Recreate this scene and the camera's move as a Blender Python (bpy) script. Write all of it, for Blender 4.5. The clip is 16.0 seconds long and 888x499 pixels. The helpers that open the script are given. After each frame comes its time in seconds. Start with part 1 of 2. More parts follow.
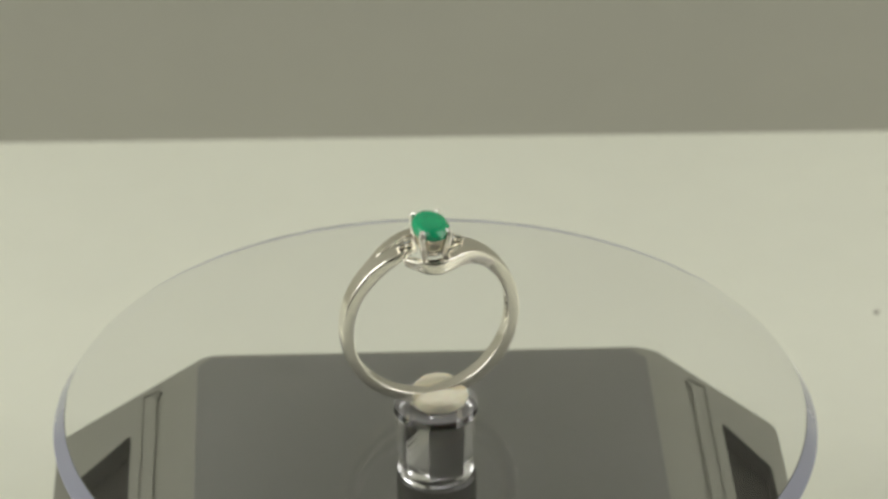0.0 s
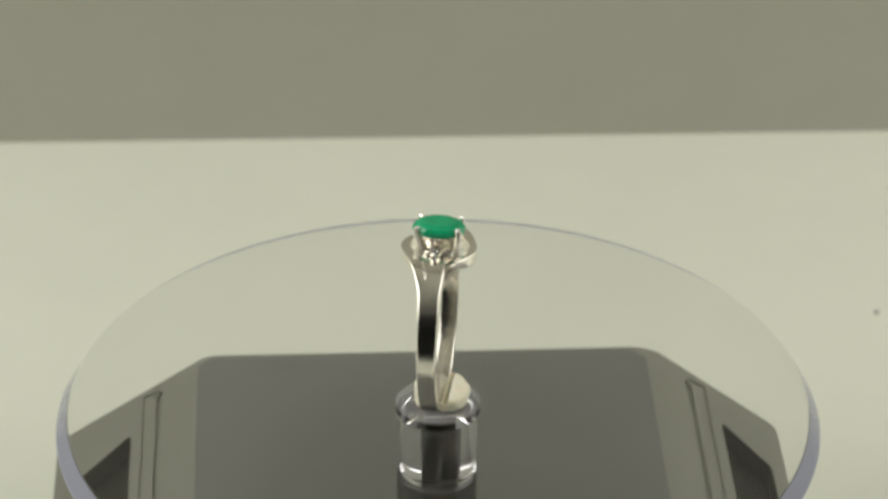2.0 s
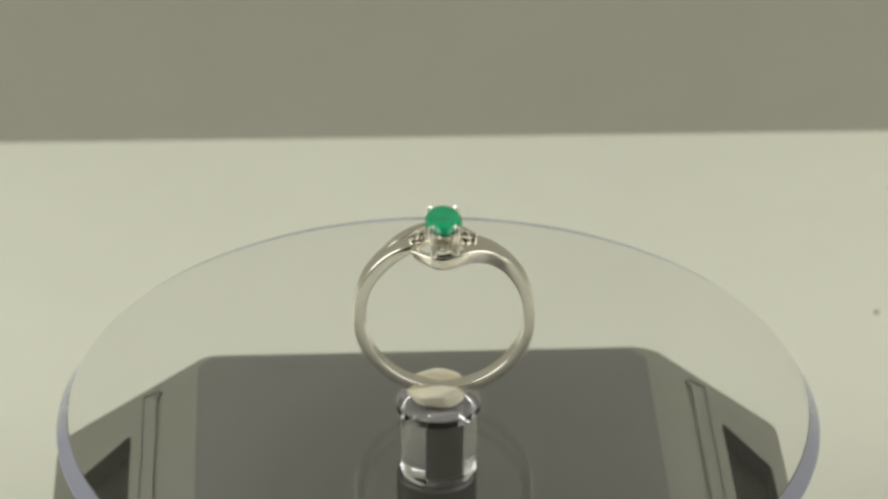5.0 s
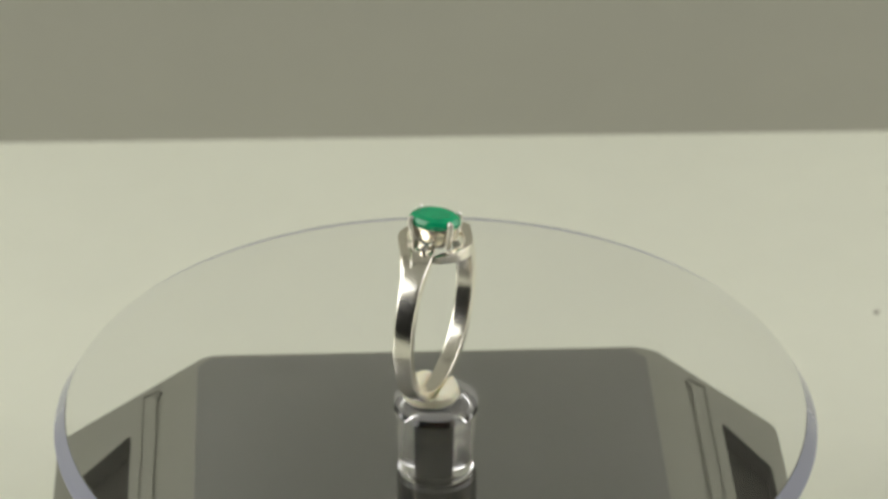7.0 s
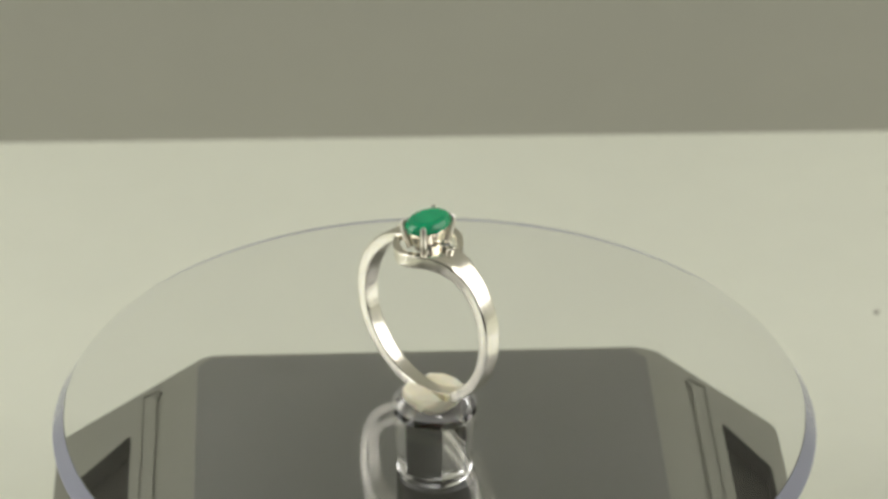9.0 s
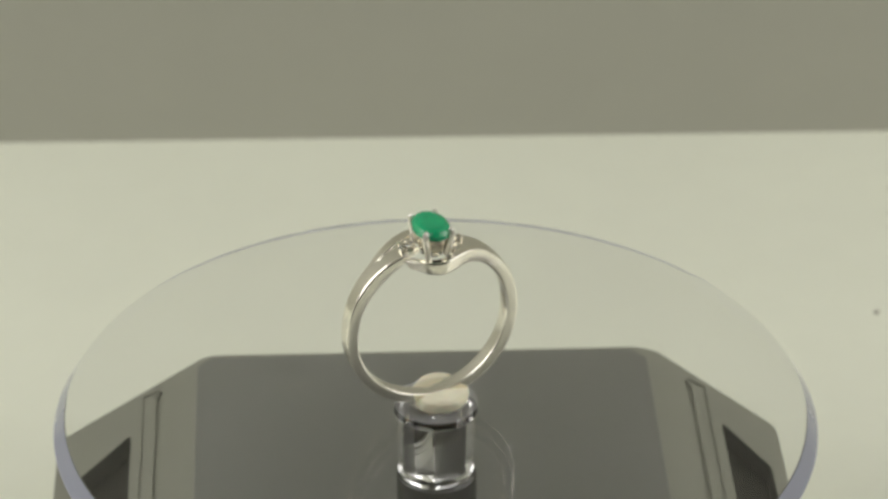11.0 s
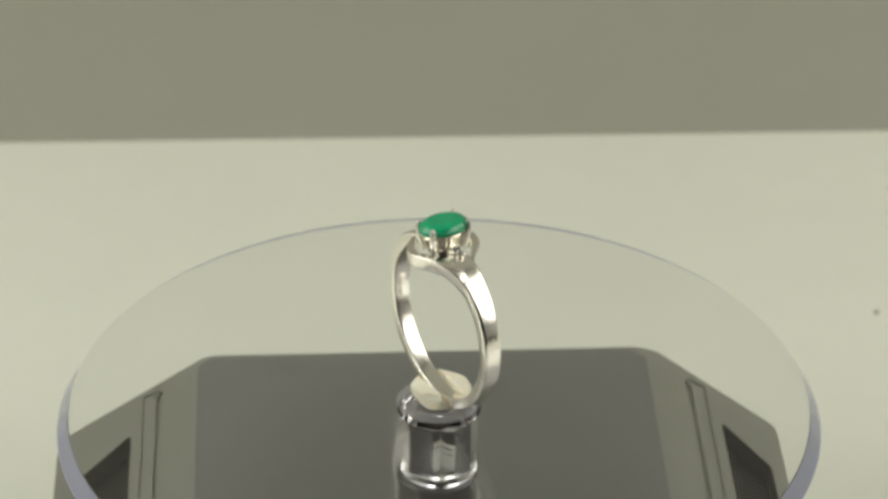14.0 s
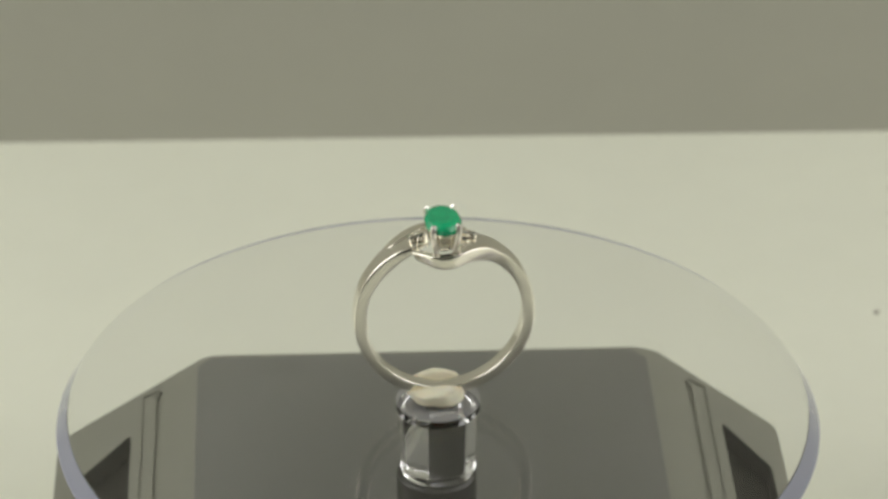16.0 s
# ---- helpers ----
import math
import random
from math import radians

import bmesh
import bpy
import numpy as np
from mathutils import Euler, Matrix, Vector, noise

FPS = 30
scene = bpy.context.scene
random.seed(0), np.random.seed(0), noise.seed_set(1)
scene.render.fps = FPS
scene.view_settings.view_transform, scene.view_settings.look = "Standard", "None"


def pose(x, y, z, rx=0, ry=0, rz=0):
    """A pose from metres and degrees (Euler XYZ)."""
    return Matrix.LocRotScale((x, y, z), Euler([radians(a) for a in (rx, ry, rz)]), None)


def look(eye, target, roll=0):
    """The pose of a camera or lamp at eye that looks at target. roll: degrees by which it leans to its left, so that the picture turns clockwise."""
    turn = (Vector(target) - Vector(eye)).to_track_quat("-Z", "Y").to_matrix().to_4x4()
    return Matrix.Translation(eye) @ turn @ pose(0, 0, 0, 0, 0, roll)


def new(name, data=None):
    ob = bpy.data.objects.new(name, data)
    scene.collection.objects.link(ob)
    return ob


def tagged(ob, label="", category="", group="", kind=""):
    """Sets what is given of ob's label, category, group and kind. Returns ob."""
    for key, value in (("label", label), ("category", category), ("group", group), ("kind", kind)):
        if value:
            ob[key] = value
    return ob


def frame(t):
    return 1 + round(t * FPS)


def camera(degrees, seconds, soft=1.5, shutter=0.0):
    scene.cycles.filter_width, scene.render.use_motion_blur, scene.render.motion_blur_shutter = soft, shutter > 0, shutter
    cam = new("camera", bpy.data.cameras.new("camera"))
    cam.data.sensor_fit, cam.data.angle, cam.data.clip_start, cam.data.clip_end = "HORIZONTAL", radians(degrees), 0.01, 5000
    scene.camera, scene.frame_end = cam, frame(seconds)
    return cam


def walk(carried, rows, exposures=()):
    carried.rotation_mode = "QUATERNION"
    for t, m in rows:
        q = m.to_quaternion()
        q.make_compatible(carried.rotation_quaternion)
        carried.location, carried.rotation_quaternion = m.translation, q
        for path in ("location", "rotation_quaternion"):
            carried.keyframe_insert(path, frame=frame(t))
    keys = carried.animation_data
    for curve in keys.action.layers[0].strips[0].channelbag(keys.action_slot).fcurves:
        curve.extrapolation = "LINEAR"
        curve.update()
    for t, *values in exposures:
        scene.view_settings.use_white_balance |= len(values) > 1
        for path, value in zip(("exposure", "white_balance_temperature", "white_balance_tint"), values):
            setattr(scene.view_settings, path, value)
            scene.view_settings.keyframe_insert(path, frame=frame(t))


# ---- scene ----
cam = camera(14.0, 16.0, soft=2.9)
CAM = Matrix(((0.99999561, -0.00130466, -0.00266128, 0.0),
              (-0.00164684, 0.50195657, -0.86489126, -0.34748),
              (0.00246423, 0.86489184, 0.50195222, 0.22221),
              (0, 0, 0, 1)))
walk(cam, [(0.0, CAM), (16.0, CAM)], exposures=[(0.0, 0.0, 6500, 10), (16.0, 0.0, 6500, 10)])
cam.data.dof.use_dof = True
cam.data.dof.focus_distance = 0.392
cam.data.dof.aperture_fstop = 55

TURN = 33.3604          # degrees of turn each second
TABLE_Z = -0.045        # table top below the acrylic plate
BASE_Z = -0.0212        # top of the turntable's base
MM = 0.001
AXIS_X = 0.0003

# ---- light ----
world = bpy.data.worlds.new("world")
scene.world = world
world.use_nodes = True
bg = world.node_tree.nodes["Background"]
bg.inputs["Color"].default_value = (0.9, 0.95, 1.0, 1)
bg.inputs["Strength"].default_value = 0.05


def area_lamp(name, eye, target, sx, sy, watts, colour):
    data = bpy.data.lights.new(name, "AREA")
    data.shape, data.size, data.size_y, data.energy, data.color = "RECTANGLE", sx, sy, watts, colour
    ob = new(name, data)
    ob.matrix_world = look(eye, target)
    return ob


# two soft lamps, one on each side of the table
area_lamp("lamp_left", (-0.40, -0.03, 0.24), (0, 0.0, 0), 0.44, 0.48, 2.03, (1.0, 0.99, 0.96))
area_lamp("lamp_right", (0.40, -0.03, 0.24), (0, 0.0, 0), 0.44, 0.48, 1.58, (1.0, 0.98, 0.96))


# ---- materials ----
def material(name, colour, rough=0.5, metal=0.0, vary=0.06, scale=40.0, bump=0.0, bump_scale=300.0, **more):
    m = bpy.data.materials.new(name)
    m.use_nodes = True
    nt = m.node_tree
    b = nt.nodes["Principled BSDF"]
    b.inputs["Roughness"].default_value, b.inputs["Metallic"].default_value = rough, metal
    tc = nt.nodes.new("ShaderNodeTexCoord")
    n1 = nt.nodes.new("ShaderNodeTexNoise")
    n1.inputs["Scale"].default_value, n1.inputs["Detail"].default_value = scale, 4
    n2 = nt.nodes.new("ShaderNodeTexNoise")
    n2.inputs["Scale"].default_value, n2.inputs["Detail"].default_value = scale * 9, 3
    add = nt.nodes.new("ShaderNodeMath")
    add.operation = "MULTIPLY_ADD"
    nt.links.new(tc.outputs["Object"], n1.inputs["Vector"])
    nt.links.new(tc.outputs["Object"], n2.inputs["Vector"])
    nt.links.new(n2.outputs["Fac"], add.inputs[0])
    add.inputs[1].default_value = 0.4
    nt.links.new(n1.outputs["Fac"], add.inputs[2])
    ramp = nt.nodes.new("ShaderNodeValToRGB")
    ramp.color_ramp.elements[0].position, ramp.color_ramp.elements[1].position = 0.35, 1.05
    ramp.color_ramp.elements[0].color = (*[c * (1 - vary) for c in colour], 1)
    ramp.color_ramp.elements[1].color = (*[min(1, c * (1 + vary)) for c in colour], 1)
    nt.links.new(add.outputs[0], ramp.inputs["Fac"])
    nt.links.new(ramp.outputs["Color"], b.inputs["Base Color"])
    if bump:
        n3 = nt.nodes.new("ShaderNodeTexNoise")
        n3.inputs["Scale"].default_value, n3.inputs["Detail"].default_value = bump_scale, 5
        nt.links.new(tc.outputs["Object"], n3.inputs["Vector"])
        bp = nt.nodes.new("ShaderNodeBump")
        bp.inputs["Strength"].default_value, bp.inputs["Distance"].default_value = bump, 0.0002
        nt.links.new(n3.outputs["Fac"], bp.inputs["Height"])
        nt.links.new(bp.outputs["Normal"], b.inputs["Normal"])
    for key, value in more.items():
        b.inputs[key.replace("_", " ")].default_value = value
    return m


def clear(name, colour, rough=0.0, ior=1.45):
    m = bpy.data.materials.new(name)
    m.use_nodes = True
    b = m.node_tree.nodes["Principled BSDF"]
    b.inputs["Base Color"].default_value = (*colour, 1)
    b.inputs["Roughness"].default_value = rough
    b.inputs["IOR"].default_value = ior
    b.inputs["Transmission Weight"].default_value = 1.0
    return m


M_TABLE = material("cream_card", (0.79, 0.805, 0.68), 0.65, vary=0.03, scale=18, bump=0.05, bump_scale=900)
# cream backdrop darkened in the colour itself to hold its soft shade
M_WALL = material("matt_wall_paint_shaded", (0.44, 0.435, 0.37), 0.8, vary=0.03, scale=14, bump=0.05)
# near black in place of missing light, for dark reflections in the silver
M_UNLIT = material("unlit_room_black", (0.03, 0.03, 0.03), 0.8)
M_CEIL = material("ceiling_paint", (0.82, 0.82, 0.76), 0.8)
M_ACRYLIC = clear("clear_acrylic", (0.985, 0.988, 0.99))
M_EDGE = material("acrylic_edge", (0.80, 0.82, 1.0), 0.03, vary=0.02, Transmission_Weight=0.62, IOR=1.47)
M_TUBE = clear("clear_acrylic_spindle", (1.0, 1.0, 1.0), 0.0, 1.47)
# white haze in the colour stands in for light refracted in the clear boss
M_BOSS = material("clear_acrylic_light_haze", (1.0, 1.0, 1.0), 0.05, vary=0.0, Transmission_Weight=0.78, IOR=1.47)
M_SPECK = material("grey_speck", (0.32, 0.30, 0.26), 0.8)
M_BASE = material("grey_base_plastic", (0.275, 0.275, 0.225), 0.45, vary=0.05, scale=60, bump=0.08, bump_scale=2500)
M_PANEL = material("dark_grey_panel", (0.175, 0.175, 0.16), 0.40, vary=0.05, scale=60, bump=0.08, bump_scale=2500)
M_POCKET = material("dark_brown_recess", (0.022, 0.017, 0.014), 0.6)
M_BLACK = material("black_plastic", (0.008, 0.008, 0.008), 0.35)
M_BAR = material("black_bar", (0.012, 0.012, 0.013), 0.4)
M_PUTTY = material("cream_putty", (0.86, 0.82, 0.64), 0.6, vary=0.05, scale=500, bump=0.25, bump_scale=900, Subsurface_Weight=0.4, Subsurface_Radius=(0.002, 0.0015, 0.001))
M_SILVER = material("polished_silver", (0.955, 0.915, 0.81), 0.2, 1.0, vary=0.02, scale=400, bump=0.04, bump_scale=700)
M_SATIN = material("bright_silver", (0.955, 0.92, 0.83), 0.2, 1.0, vary=0.03, scale=400, bump=0.03, bump_scale=900)
M_CLAW = material("brushed_silver", (0.93, 0.90, 0.83), 0.36, 1.0, vary=0.04, scale=600)
M_EMERALD = material("green_gemstone", (0.004, 0.36, 0.155), 0.16, vary=0.4, scale=520, bump=0.05, bump_scale=900, Coat_Weight=0.25, Coat_Roughness=0.12)
M_DIAMOND = clear("white_gemstone", (1, 1, 1), 0.0, 2.2)


# ---- mesh helpers ----
def link(name, bm, mat, parent=None, label="", smooth=40, fix_normals=True):
    if fix_normals:
        bmesh.ops.recalc_face_normals(bm, faces=bm.faces)
    me = bpy.data.meshes.new(name)
    bm.to_mesh(me)
    bm.free()
    for m in (mat if isinstance(mat, (list, tuple)) else [mat]):
        me.materials.append(m)
    if smooth:
        me.polygons.foreach_set("use_smooth", [True] * len(me.polygons))
        me.set_sharp_from_angle(angle=radians(smooth))
    ob = new(name, me)
    ob.parent = parent
    if label:
        tagged(ob, label)
    return ob


def part(name, bm, mat, parent, label="", smooth=40, fix_normals=True):
    return link(name, bm, mat, parent, label, smooth, fix_normals)


def lathe(profile, n=96, bm=None, cx=0.0, cy=0.0, sx=1.0, sy=1.0):
    """A closed solid of revolution from (radius, z) pairs, bottom axis to top axis, in mm."""
    bm = bm or bmesh.new()
    rings = []
    for r, z in profile:
        if r < 1e-6:
            rings.append([bm.verts.new((cx * MM, cy * MM, z * MM))])
        else:
            rings.append([bm.verts.new(((cx + sx * r * math.cos(2 * math.pi * k / n)) * MM, (cy + sy * r * math.sin(2 * math.pi * k / n)) * MM, z * MM)) for k in range(n)])
    for a, b in zip(rings, rings[1:]):
        for k in range(n if len(a) + len(b) > 2 else 0):
            j = (k + 1) % n
            if len(a) == 1:
                bm.faces.new((a[0], b[j], b[k]))
            elif len(b) == 1:
                bm.faces.new((a[k], a[j], b[0]))
            else:
                bm.faces.new((a[k], a[j], b[j], b[k]))
    return bm


def open_lathe(profile, n, cx, cy):
    """A shell of revolution, left open where the profile does not reach the axis."""
    return lathe(profile, n, cx=cx, cy=cy)


def prism(points, z0, z1, bevel=0.0, segments=2):
    """An upright prism over a polygon, in mm, its edges bevelled."""
    bm = bmesh.new()
    low = [bm.verts.new((x * MM, y * MM, z0 * MM)) for x, y in points]
    top = [bm.verts.new((x * MM, y * MM, z1 * MM)) for x, y in points]
    bm.faces.new(low[::-1])
    bm.faces.new(top)
    for i in range(len(points)):
        j = (i + 1) % len(points)
        bm.faces.new((low[i], low[j], top[j], top[i]))
    if bevel:
        bmesh.ops.bevel(bm, geom=bm.edges[:], offset=bevel * MM, segments=segments, affect="EDGES", profile=0.5)
    return bm


def sweep(stations, n=28, e=0.42, bm=None):
    """A ribbon round the finger: stations (degrees, y, half width, inner radius, outer radius) in mm; superellipse section."""
    bm = bm or bmesh.new()
    rings = []
    for deg, y, hw, ri, ro in stations:
        c, s, rm, ht = math.cos(radians(deg)), math.sin(radians(deg)), (ri + ro) / 2, (ro - ri) / 2
        ring = []
        for k in range(n):
            a = 2 * math.pi * k / n
            ca, sa = math.cos(a), math.sin(a)
            yy = y + hw * math.copysign(abs(ca) ** e, ca)
            rr = rm + ht * math.copysign(abs(sa) ** e, sa)
            ring.append(bm.verts.new((rr * c * MM, yy * MM, rr * s * MM)))
        rings.append(ring)
    for a, b in zip(rings, rings[1:]):
        for k in range(n):
            j = (k + 1) % n
            bm.faces.new((a[k], a[j], b[j], b[k]))
    bm.faces.new(rings[0][::-1])
    bm.faces.new(rings[-1])
    return bm


def along(keys, step=2.0):
    """Stations between key stations, eased by a smooth cubic."""
    degs = [k[0] for k in keys]
    out = []
    n = max(2, int(round((degs[-1] - degs[0]) / step)))
    cols = np.array(keys, float)
    slopes = np.gradient(cols, axis=0) / np.gradient(cols[:, 0])[:, None]
    for i in range(n + 1):
        d = degs[0] + (degs[-1] - degs[0]) * i / n
        k = min(max(int(np.searchsorted(degs, d, "right")) - 1, 0), len(keys) - 2)
        h = degs[k + 1] - degs[k]
        t = (d - degs[k]) / h
        row = ((2 * t**3 - 3 * t**2 + 1) * cols[k] + (t**3 - 2 * t**2 + t) * h * slopes[k]
               + (-2 * t**3 + 3 * t**2) * cols[k + 1] + (t**3 - t**2) * h * slopes[k + 1])
        out.append((d, *row[1:]))
    return out


def tube(points, radii, n=12, bm=None):
    """A round rod through points in mm, with rounded ends."""
    bm = bm or bmesh.new()
    pts = [Vector(p) for p in points]
    rings = []
    for i, p in enumerate(pts):
        d = (pts[min(i + 1, len(pts) - 1)] - pts[max(i - 1, 0)]).normalized()
        u = d.cross(Vector((0.3, 1, 0.1))).normalized()
        v = d.cross(u)
        rings.append([bm.verts.new((p + radii[i] * (math.cos(2 * math.pi * k / n) * u + math.sin(2 * math.pi * k / n) * v)) * MM) for k in range(n)])
    for a, b in zip(rings, rings[1:]):
        for k in range(n):
            j = (k + 1) % n
            bm.faces.new((a[k], a[j], b[j], b[k]))
    bm.faces.new(rings[0][::-1])
    bm.faces.new(rings[-1])
    return bm


def slab(x0, x1, y0, y1, z0, z1):
    """A box in metres."""
    bm = bmesh.new()
    bmesh.ops.create_cube(bm, size=1.0, matrix=Matrix.LocRotScale(((x0 + x1) / 2, (y0 + y1) / 2, (z0 + z1) / 2), None, (x1 - x0, y1 - y0, z1 - z0)))
    return bm


# ---- the place ----
WALL_Y = 0.1478
tagged(link("tabletop", slab(-0.62, 0.62, -0.145, 0.30, TABLE_Z - 0.02, TABLE_Z), M_TABLE, smooth=0),
       "plain cream card surface under the turntable", "table surface", kind="structure")
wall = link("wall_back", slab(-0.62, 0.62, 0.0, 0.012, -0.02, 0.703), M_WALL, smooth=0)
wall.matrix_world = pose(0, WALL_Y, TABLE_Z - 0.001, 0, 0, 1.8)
tagged(wall, "plain matt cream backdrop wall, soft shade put into its paint", "wall", kind="structure")
# unseen side walls and ceiling, added and sized for the silver's bright reflections
tagged(link("wall_left", slab(-0.47, -0.46, -0.31, 0.125, TABLE_Z + 0.0005, 0.66), M_CEIL, smooth=0), "unseen cream side wall added for bounce and reflections", "wall", kind="structure")
tagged(link("wall_right", slab(0.46, 0.47, -0.31, 0.155, TABLE_Z + 0.0005, 0.66), M_CEIL, smooth=0), "unseen cream side wall added for bounce and reflections", "wall", kind="structure")
tagged(link("ceiling", slab(-0.62, 0.62, -0.90, 0.14, 0.66, 0.67), M_CEIL, smooth=0), "unseen pale ceiling added above the table for reflections", "ceiling", kind="structure")
# unseen rear of the room, coloured near black instead of left unlit
tagged(link("ceiling_rear", slab(-1.2, 1.2, 0.145, 1.0, 0.66, 0.67), M_UNLIT, smooth=0), "unseen ceiling coloured near black for an unlit room", "ceiling", kind="structure")
tagged(link("wall_rear", slab(-1.2, 1.2, 1.0, 1.02, -0.5, 0.67), M_UNLIT, smooth=0), "unseen wall coloured near black for an unlit room", "wall", kind="structure")
# the unlit room in front: unseen, its darkness put into the colour
tagged(link("ceiling_room", slab(-1.2, 1.2, -1.6, -0.905, 0.66, 0.67), M_UNLIT, smooth=0), "unseen ceiling coloured near black for an unlit room", "ceiling", kind="structure")
tagged(link("floor", slab(-1.2, 1.2, -1.6, 1.0, -0.50, -0.48), M_UNLIT, smooth=0), "unseen floor coloured near black for an unlit room", "floor", kind="structure")
tagged(link("wall_front", slab(-1.2, 1.2, -1.62, -1.6, -0.5, 0.66), M_UNLIT, smooth=0), "unseen wall coloured near black for an unlit room", "wall", kind="structure")
for name, x in (("wall_room_left", -1.2), ("wall_room_right", 1.19)):
    tagged(link(name, slab(x, x + 0.01, -1.6, 1.0, -0.48, 0.66), M_UNLIT, smooth=0), "unseen wall coloured near black for an unlit room", "wall", kind="structure")


def make_speck():
    bm = bmesh.new()
    bmesh.ops.create_icosphere(bm, subdivisions=2, radius=0.0004)
    for v in bm.verts:
        v.co *= 1 + 0.3 * noise.noise(v.co * 4000)
        v.co.z = max(v.co.z * 0.6, -0.0001)
    ob = link("speck", bm, M_SPECK, smooth=60)
    ob.matrix_world = pose(0.0633, 0.0951, TABLE_Z + 0.0001)
    return tagged(ob, "tiny grey speck lying on the cream card", "speck")


make_speck()


# ---- turntable ----
def rounded(points, r, steps=5):
    """A polygon with its corners rounded."""
    out = []
    n = len(points)
    for i in range(n):
        p, a, b = Vector(points[i]), Vector(points[i - 1]), Vector(points[(i + 1) % n])
        u, v = (a - p).normalized(), (b - p).normalized()
        for k in range(steps + 1):
            t = k / steps
            out.append(tuple(p + u * r * (1 - t) ** 2 + v * r * t**2))
    return out


def cut(ob, cutter):
    """Takes the cutter's solid out of ob's mesh, and removes the cutter."""
    mod = ob.modifiers.new("cut", "BOOLEAN")
    mod.operation, mod.solver, mod.object = "DIFFERENCE", "EXACT", cutter
    bpy.context.view_layer.update()
    me = bpy.data.meshes.new_from_object(ob.evaluated_get(bpy.context.evaluated_depsgraph_get()))
    ob.modifiers.clear()
    me.polygons.foreach_set("use_smooth", [False] * len(me.polygons))
    old, ob.data = ob.data, me
    bpy.data.meshes.remove(old)
    bpy.data.objects.remove(cutter)


def octagon(half, flank, back, depth):
    """A square with cut corners: half size, the nearer flank, half length of the uncut edge across, cut depth."""
    return [(-back, half), (back + 1.7, half), (flank, half - depth), (flank, -half + depth), (back, -half), (-back, -half), (-half, -half + depth), (-half, half - depth)][::-1]


def make_turntable():
    tt = tagged(new("turntable"), "grey chamfered turntable with a clear acrylic disc", "turntable")
    tt.matrix_world = pose(AXIS_X, 0, TABLE_Z)
    up = -TABLE_Z * 1000
    top = (BASE_Z - TABLE_Z) * 1000
    spin = pose(0, -0.0012, 0, 0, 0, 2.4)

    def base_part(name, bm, mat, parent, label=""):
        bm.transform(spin)
        return part(name, bm, mat, parent, label)

    body = base_part("body", prism(rounded(octagon(45.3, 42.9, 27.3, 19.4), 1.6), 0, top, 0.35, 3), M_BASE, tt, "matt grey plastic body with cut corners")
    for s, out in ((-1, 42.8), (1, 41.3)):
        pocket = rounded([(s * 36.3, -26), (s * out, -17.0), (s * out, 17.0), (s * 36.3, 27.3)][::s], 0.7, 3)
        cut(body, base_part("cutter", prism(pocket, top - 3.0, top + 1), M_BASE, tt))
        # a shallow channel with a narrow groove along its inner side
        for x0, x1, deep in ((33.2, 35.1, 0.22), (32.8, 33.45, 0.55)):
            bm = prism([(s * x0, -36), (s * x1, -35), (s * x1, 35.6), (s * x0, 37.4)][::s], top - deep, top + 1)
            cut(body, base_part("cutter", bm, M_BASE, tt))
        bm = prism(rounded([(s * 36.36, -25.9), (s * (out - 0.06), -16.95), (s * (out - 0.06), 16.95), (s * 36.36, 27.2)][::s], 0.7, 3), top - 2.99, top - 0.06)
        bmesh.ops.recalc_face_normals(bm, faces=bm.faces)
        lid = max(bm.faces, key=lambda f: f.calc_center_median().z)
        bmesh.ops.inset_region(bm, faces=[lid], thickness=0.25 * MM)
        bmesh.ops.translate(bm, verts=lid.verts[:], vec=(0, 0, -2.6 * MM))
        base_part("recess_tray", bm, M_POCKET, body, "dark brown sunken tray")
    base_part("panel", prism([(-28.4, -42.5), (-26.4, -44.7), (26.4, -44.7), (28.4, -42.5), (28.4, 42.5), (26.4, 44.7), (-26.4, 44.7), (-28.4, 42.5)], top - 0.5, top + 0.1, 0.08), M_PANEL, body, "dark grey panel along the top")
    part("hub", lathe([(0, top - 1), (4.6, top - 1), (4.6, up - 10.2), (4.3, up - 9.9), (0, up - 9.9)], 64), M_BLACK, tt, "black plastic hub")
    # the disc and what turns with it, at its own origin on the axis
    ox, oy = -0.13, -0.22
    # (the plate and the spindle are one clear moulding: each mesh ends where the next begins)
    bm = open_lathe([(4.78, -1.5), (4.95, -1.5), (43.1, -1.5), (43.34, -1.5), (43.41, -1.47), (43.43, -1.4), (42.14, 0.62), (42.10, 0.68), (42.04, 0.7), (41.8, 0.7),
                     (4.85, 0.7), (0, 0.7)], 192, ox, oy)
    for f in bm.faces:
        c = f.calc_center_median()
        r = math.hypot(c.x - ox * MM, c.y - oy * MM)
        f.material_index = 1 if r > 0.0424 else 2 if r < 0.0046 else 0
    plate = part("disc", bm, [M_ACRYLIC, M_EDGE, M_BOSS], tt, "clear acrylic disc with a sloping bluish edge", smooth=10, fix_normals=False)
    bm = open_lathe([(0, -9.8), (4.1, -9.8), (4.28, -9.7), (4.36, -9.5), (4.33, -9.2), (4.22, -9.05), (4.24, -8.9), (4.75, -1.7), (4.78, -1.5)], 192, ox, oy)
    part("spindle", bm, M_TUBE, plate, "clear acrylic spindle under the disc", smooth=14, fix_normals=False)
    # a square bore with a thin gap of air round a black bar
    turned = pose(ox * MM, oy * MM, 0, 0, 0, 31)
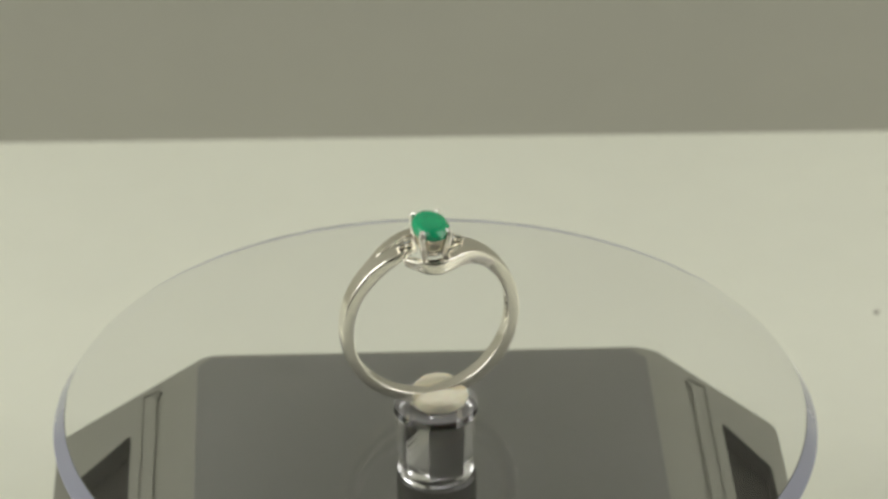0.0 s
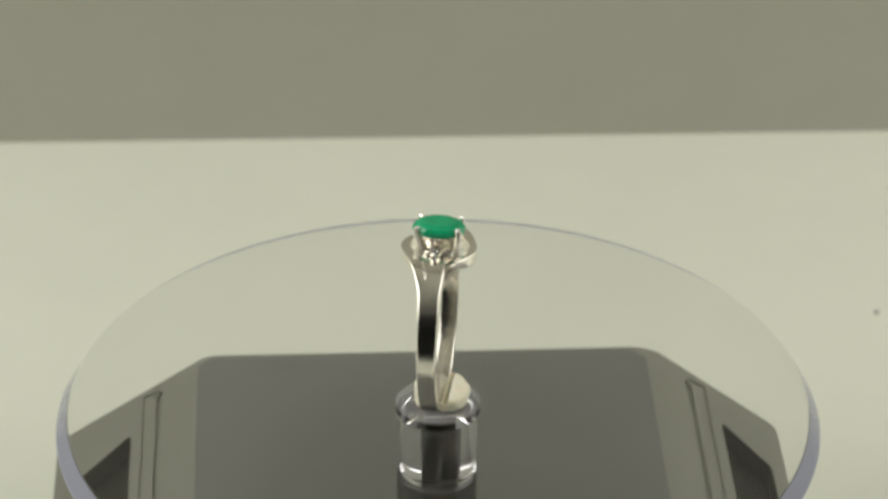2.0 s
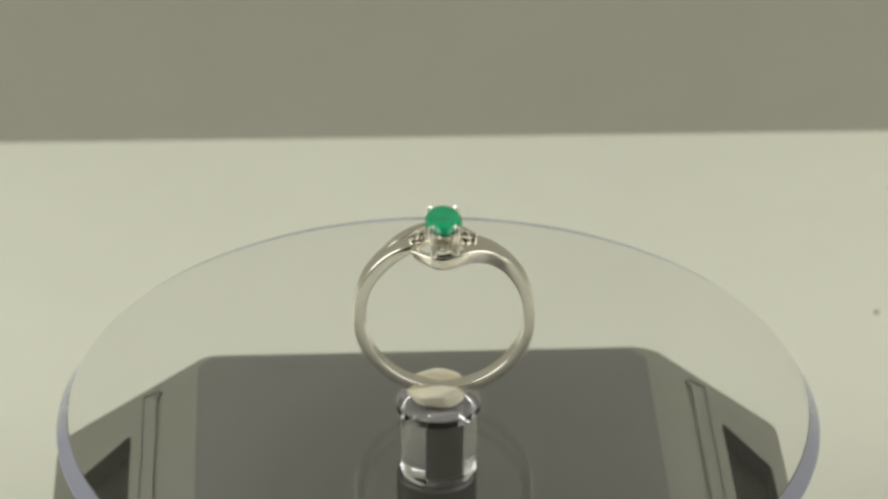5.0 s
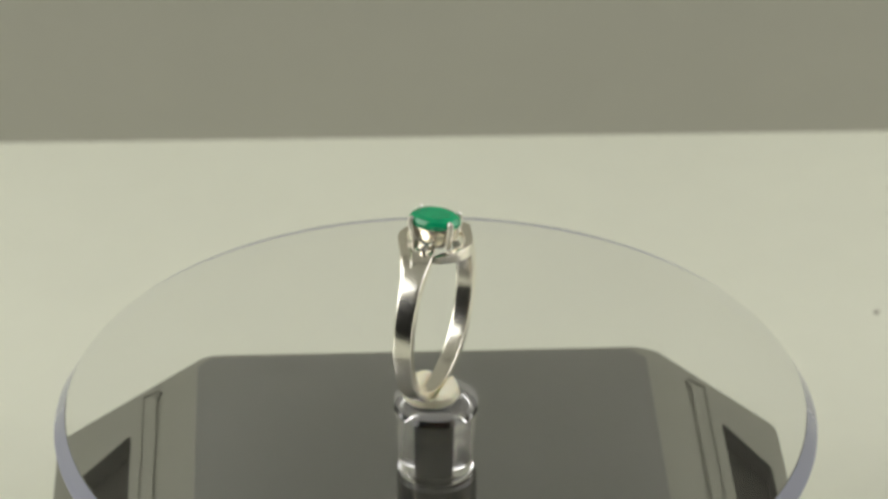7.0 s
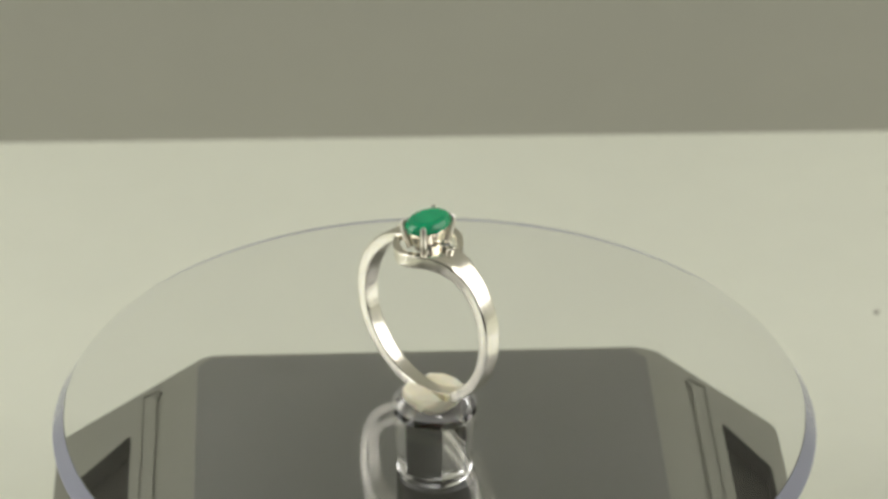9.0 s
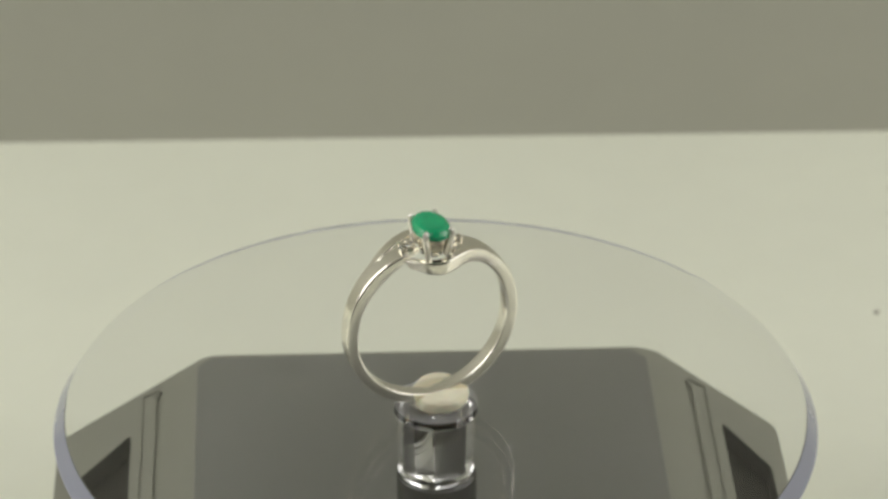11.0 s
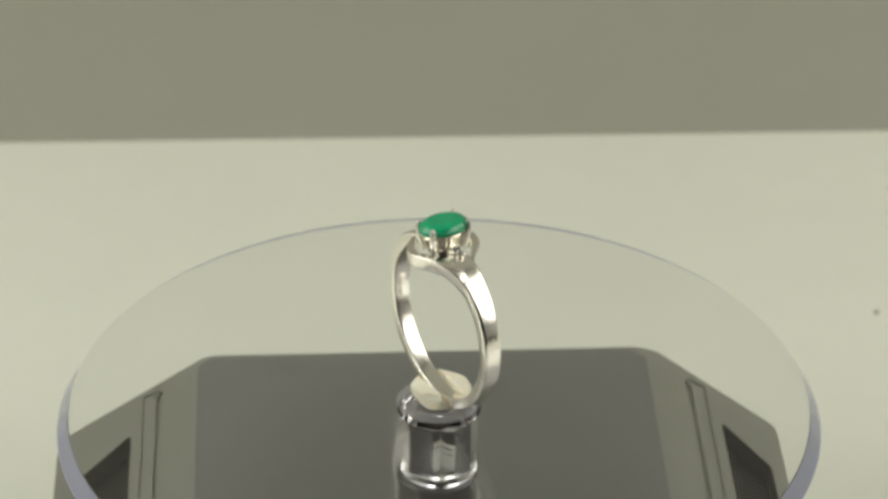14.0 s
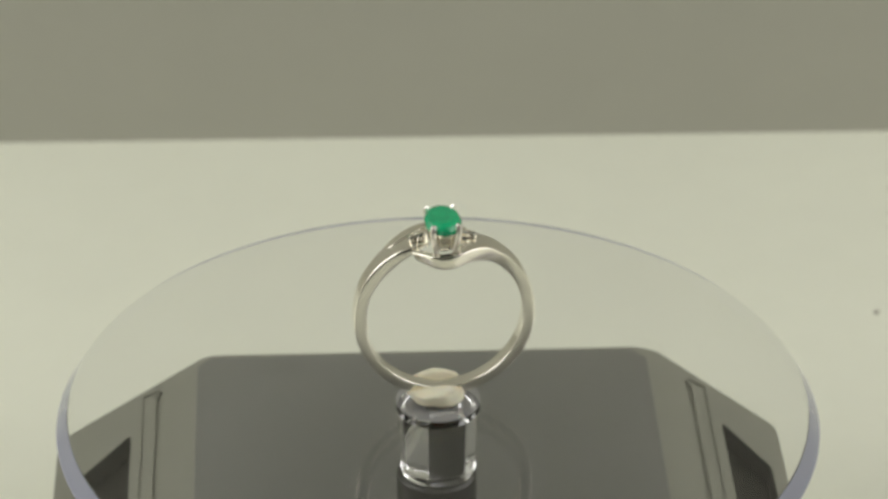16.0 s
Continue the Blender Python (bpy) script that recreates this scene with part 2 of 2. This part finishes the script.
    for name, half, low, high, mat, label in (("square_bore", 1.78, -9.5, -0.1, M_TUBE, "square bore in the clear spindle"),
                                              ("square_bar", 1.68, -9.45, -0.2, M_BAR, "black square bar in the clear spindle")):
        bm = prism([(-half, -half), (half, -half), (half, half), (-half, half)], low, high)
        bm.transform(turned)
        bmesh.ops.recalc_face_normals(bm, faces=bm.faces)
        if name == "square_bore":
            bmesh.ops.reverse_faces(bm, faces=bm.faces)
        part(name, bm, mat, plate, label, smooth=0, fix_normals=False)
    return tt, plate, up


turntable, disc, DISC_UP = make_turntable()


RING_Z = 12.2            # middle of the finger hole above the disc, mm
RING_BASE = 2.3
RING_YAW = radians(15.0)

# ---- putty ----
def make_putty():
    bm = bmesh.new()
    bmesh.ops.create_icosphere(bm, subdivisions=5, radius=1.0)
    for v in bm.verts:
        d = v.co.normalized()
        k = 1 + 0.13 * noise.noise(d * 1.3 + Vector((3.1, 0, 1))) + 0.05 * noise.noise(d * 3.1)
        x, y, z = d.x * 3.3 * k, d.y * 3.2 * k, d.z
        flat = math.copysign(abs(z) ** 0.6, z)
        px, py = x + 0.2, y - 0.6
        pz = 1.25 + 1.4 * flat * k + 0.1 * d.y
        # the groove that the ring has pressed
        rx, ry = px + 0.665, py + 0.629
        rx, ry = rx * math.cos(RING_YAW) + ry * math.sin(RING_YAW), -rx * math.sin(RING_YAW) + ry * math.cos(RING_YAW)
        deep = RING_Z - math.sqrt(10.4**2 - rx * rx) - 0.7
        w = min(1, max(0, (1.4 - abs(ry)) / 0.4))
        pz = pz + w * (min(pz, deep) - pz)
        v.co = Vector((px, py, max(pz, 0.0))) * MM
    ob = link("putty", bm, M_PUTTY, smooth=0)
    for p in ob.data.polygons:
        p.use_smooth = True
    ob.matrix_world = pose(AXIS_X, 0, 0.0007)
    return tagged(ob, "lump of cream adhesive putty pressed on the clear disc", "putty")


putty = make_putty()


# ---- the ring ----

def make_ring():
    ring = tagged(new("finger_ring"), "polished silver bypass ring with an oval green gemstone", "ring")
    place = pose(-0.665 * MM, -0.629 * MM, (RING_Z - RING_BASE) * MM, 0, 0, 15.0)

    def piece(name, bm, mat, parent=ring, label="", smooth=40):
        bm.transform(place)
        return part(name, bm, mat, parent, label, smooth)

    shank = [(-90, 0, 0.95, 9.5, 10.72), (-45, 0, 0.98, 9.2, 10.5), (0, 0, 1.05, 8.9, 10.28), (25, 0.0, 1.12, 8.82, 10.3),
             (45, -0.12, 1.27, 8.72, 10.27), (58, -0.33, 1.58, 8.85, 10.2), (68, -0.55, 1.75, 9.0, 10.0), (74, -0.7, 1.62, 9.05, 9.85), (80, -0.7, 1.3, 9.1, 9.7)]
    right = along(shank)
    left = [(180 - d, -y, hw, a, b) for d, y, hw, a, b in right][::-1]
    stations = [(d, y, hw, a, b) for d, y, hw, a, b in left[:-1]] + [(d + 360, y, hw, a, b) for d, y, hw, a, b in right]
    bm = sweep(stations, 44, 0.24)
    for v in bm.verts:    # the lower half is bent a little to one side
        f = min(1, max(0, (9 * MM - v.co.z) / (14 * MM)))
        v.co.x -= 0.17 * MM * f * f * (3 - 2 * f)
    piece("band", bm, M_SATIN, label="silver band")
    strand = [(30, -0.5, 0.5, 8.95, 9.9), (45, -0.88, 0.52, 8.75, 10.1), (58, -1.35, 0.7, 8.6, 10.3), (70, -2.2, 0.8, 8.35, 10.12), (80, -3.2, 0.65, 8.0, 9.7),
              (90, -3.75, 0.5, 7.8, 9.4), (100, -3.25, 0.55, 7.9, 9.45), (106, -2.4, 0.55, 8.2, 9.6), (112, -1.45, 0.42, 8.6, 9.75)]
    for turn in (0, 180):
        bm = sweep(along(strand, 1.5), 36, 0.3)
        bm.transform(Matrix.Rotation(radians(turn), 4, "Z"))
        piece("strand", bm, M_SILVER, label="polished silver strand sweeping round the stone")
    # basket under the stone
    bm = lathe([(0.0, 8.7), (0.62, 8.75), (0.74, 9.6), (0.80, 9.7), (0.80, 10.0), (0.84, 10.2), (0.93, 11.25), (0.80, 11.3), (0, 10.6)], 64, sx=2.05, sy=2.85)
    piece("basket", bm, M_SILVER)
    # claws
    for x, y in ((-1.42, 2.28), (-1.5, -2.32), (1.5, -2.28), (1.38, 2.34)):
        dx, dy = x / 1.45, y / 2.3
        pts = [(x * 0.72, y * 0.78, 8.9), (x * 0.9, y * 0.93, 10.2), (x * 1.03, y * 1.02, 11.4), (x * 1.03, y * 1.02, 11.9), (x * 0.98, y * 0.98, 12.2), (x * 0.90, y * 0.92, 12.33)]
        piece("claw", tube(pts, [0.37, 0.37, 0.36, 0.35, 0.3, 0.16]), M_CLAW)
    # oval stone: table, crown, girdle, pavilion
    bm = bmesh.new()
    n = 16

    def loop(rx, ry, z, off):
        return [bm.verts.new((rx * math.cos(2 * math.pi * (k + off) / n) * MM, ry * math.sin(2 * math.pi * (k + off) / n) * MM, z * MM)) for k in range(n)]

    table = loop(1.30, 1.95, 12.52, 0.5)
    crown = loop(1.80, 2.55, 12.28, 0)
    g1 = loop(2.08, 2.97, 11.85, 0.5)
    g0 = loop(2.04, 2.93, 11.32, 0.5)
    pav = loop(1.15, 1.65, 10.7, 0)
    culet = bm.verts.new((0, 0, 10.1 * MM))
    bm.faces.new(table)
    for k in range(n):
        j, i = (k + 1) % n, (k - 1) % n
        bm.faces.new((table[i], crown[k], table[k]))
        bm.faces.new((table[k], crown[k], crown[j]))
        bm.faces.new((crown[k], g1[i], g1[k]))
        bm.faces.new((crown[k], g1[k], crown[j]))
        bm.faces.new((g1[k], g0[k], g0[j], g1[j]))
        bm.faces.new((g0[i], pav[k], g0[k]))
        bm.faces.new((g0[k], pav[k], pav[j]))
        bm.faces.new((pav[k], culet, pav[j]))
    piece("gemstone", bm, M_EMERALD, label="oval faceted green gemstone", smooth=0)
    # small white stones on each shoulder, with their bead settings
    for turn in (0, 180):
        m = Matrix.Rotation(radians(turn), 4, "Z")
        for dx, r, z in ((2.62, 0.46, 10.0), (3.5, 0.34, 9.72)):
            tilt = Matrix.Translation((dx * MM, 0, z * MM)) @ Matrix.Rotation(math.atan2(dx, z), 4, "Y")
            bm = lathe([(0, -0.5 * r), (r, -0.05), (r, 0.02), (0.6 * r, 0.3 * r), (0, 0.3 * r)], 10)
            bm.transform(m @ tilt)
            piece("accent_stone", bm, M_DIAMOND, label="tiny white accent stone", smooth=0)
            bm = lathe([(0.92 * r, -0.3), (1.3 * r, -0.3), (1.22 * r, 0.06), (1.02 * r, 0.06), (0.92 * r, -0.3)], 24)
            bm.transform(m @ tilt)
            piece("collet", bm, M_SILVER)
            for side in (-1, 1):
                bm = bmesh.new()
                bmesh.ops.create_icosphere(bm, subdivisions=2, radius=0.17 * MM, matrix=pose(0.3 * r * MM, side * 1.15 * r * MM, 0.05 * MM))
                bm.transform(m @ tilt)
                piece("bead", bm, M_SILVER)
    # stamped mark inside the band: a shallow framed plate with bars
    def stamp(y, deg, hy, hdeg, r, name, mat):
        st = [(deg - hdeg + 2 * hdeg * i / 6, y, hy, r, 8.75) for i in range(7)]
        piece(name, sweep(st, 12, 0.3), mat, label="stamped mark" if name == "stamp_plate" else "")

    stamp(0.0, -1.5, 0.42, 8.5, 8.67, "stamp_plate", M_SATIN)
    for i in range(4):
        stamp(0.0, -7.0 + 3.7 * i, 0.24, 1.0, 8.60, "stamp_bar", M_SATIN)
    return ring


finger_ring = make_ring()


# ---- what turns ----
def motions():
    times = [i * 1.0 for i in range(17)]
    walk(disc, [(t, pose(0, 0, DISC_UP * MM, 0, 0, TURN * t)) for t in times])
    walk(putty, [(t, pose(AXIS_X, 0, 0.0007, 0, 0, TURN * t)) for t in times])
    walk(finger_ring, [(t, pose(0.0002, 0, RING_BASE * MM, 0, 0, TURN * t)) for t in times])


motions()
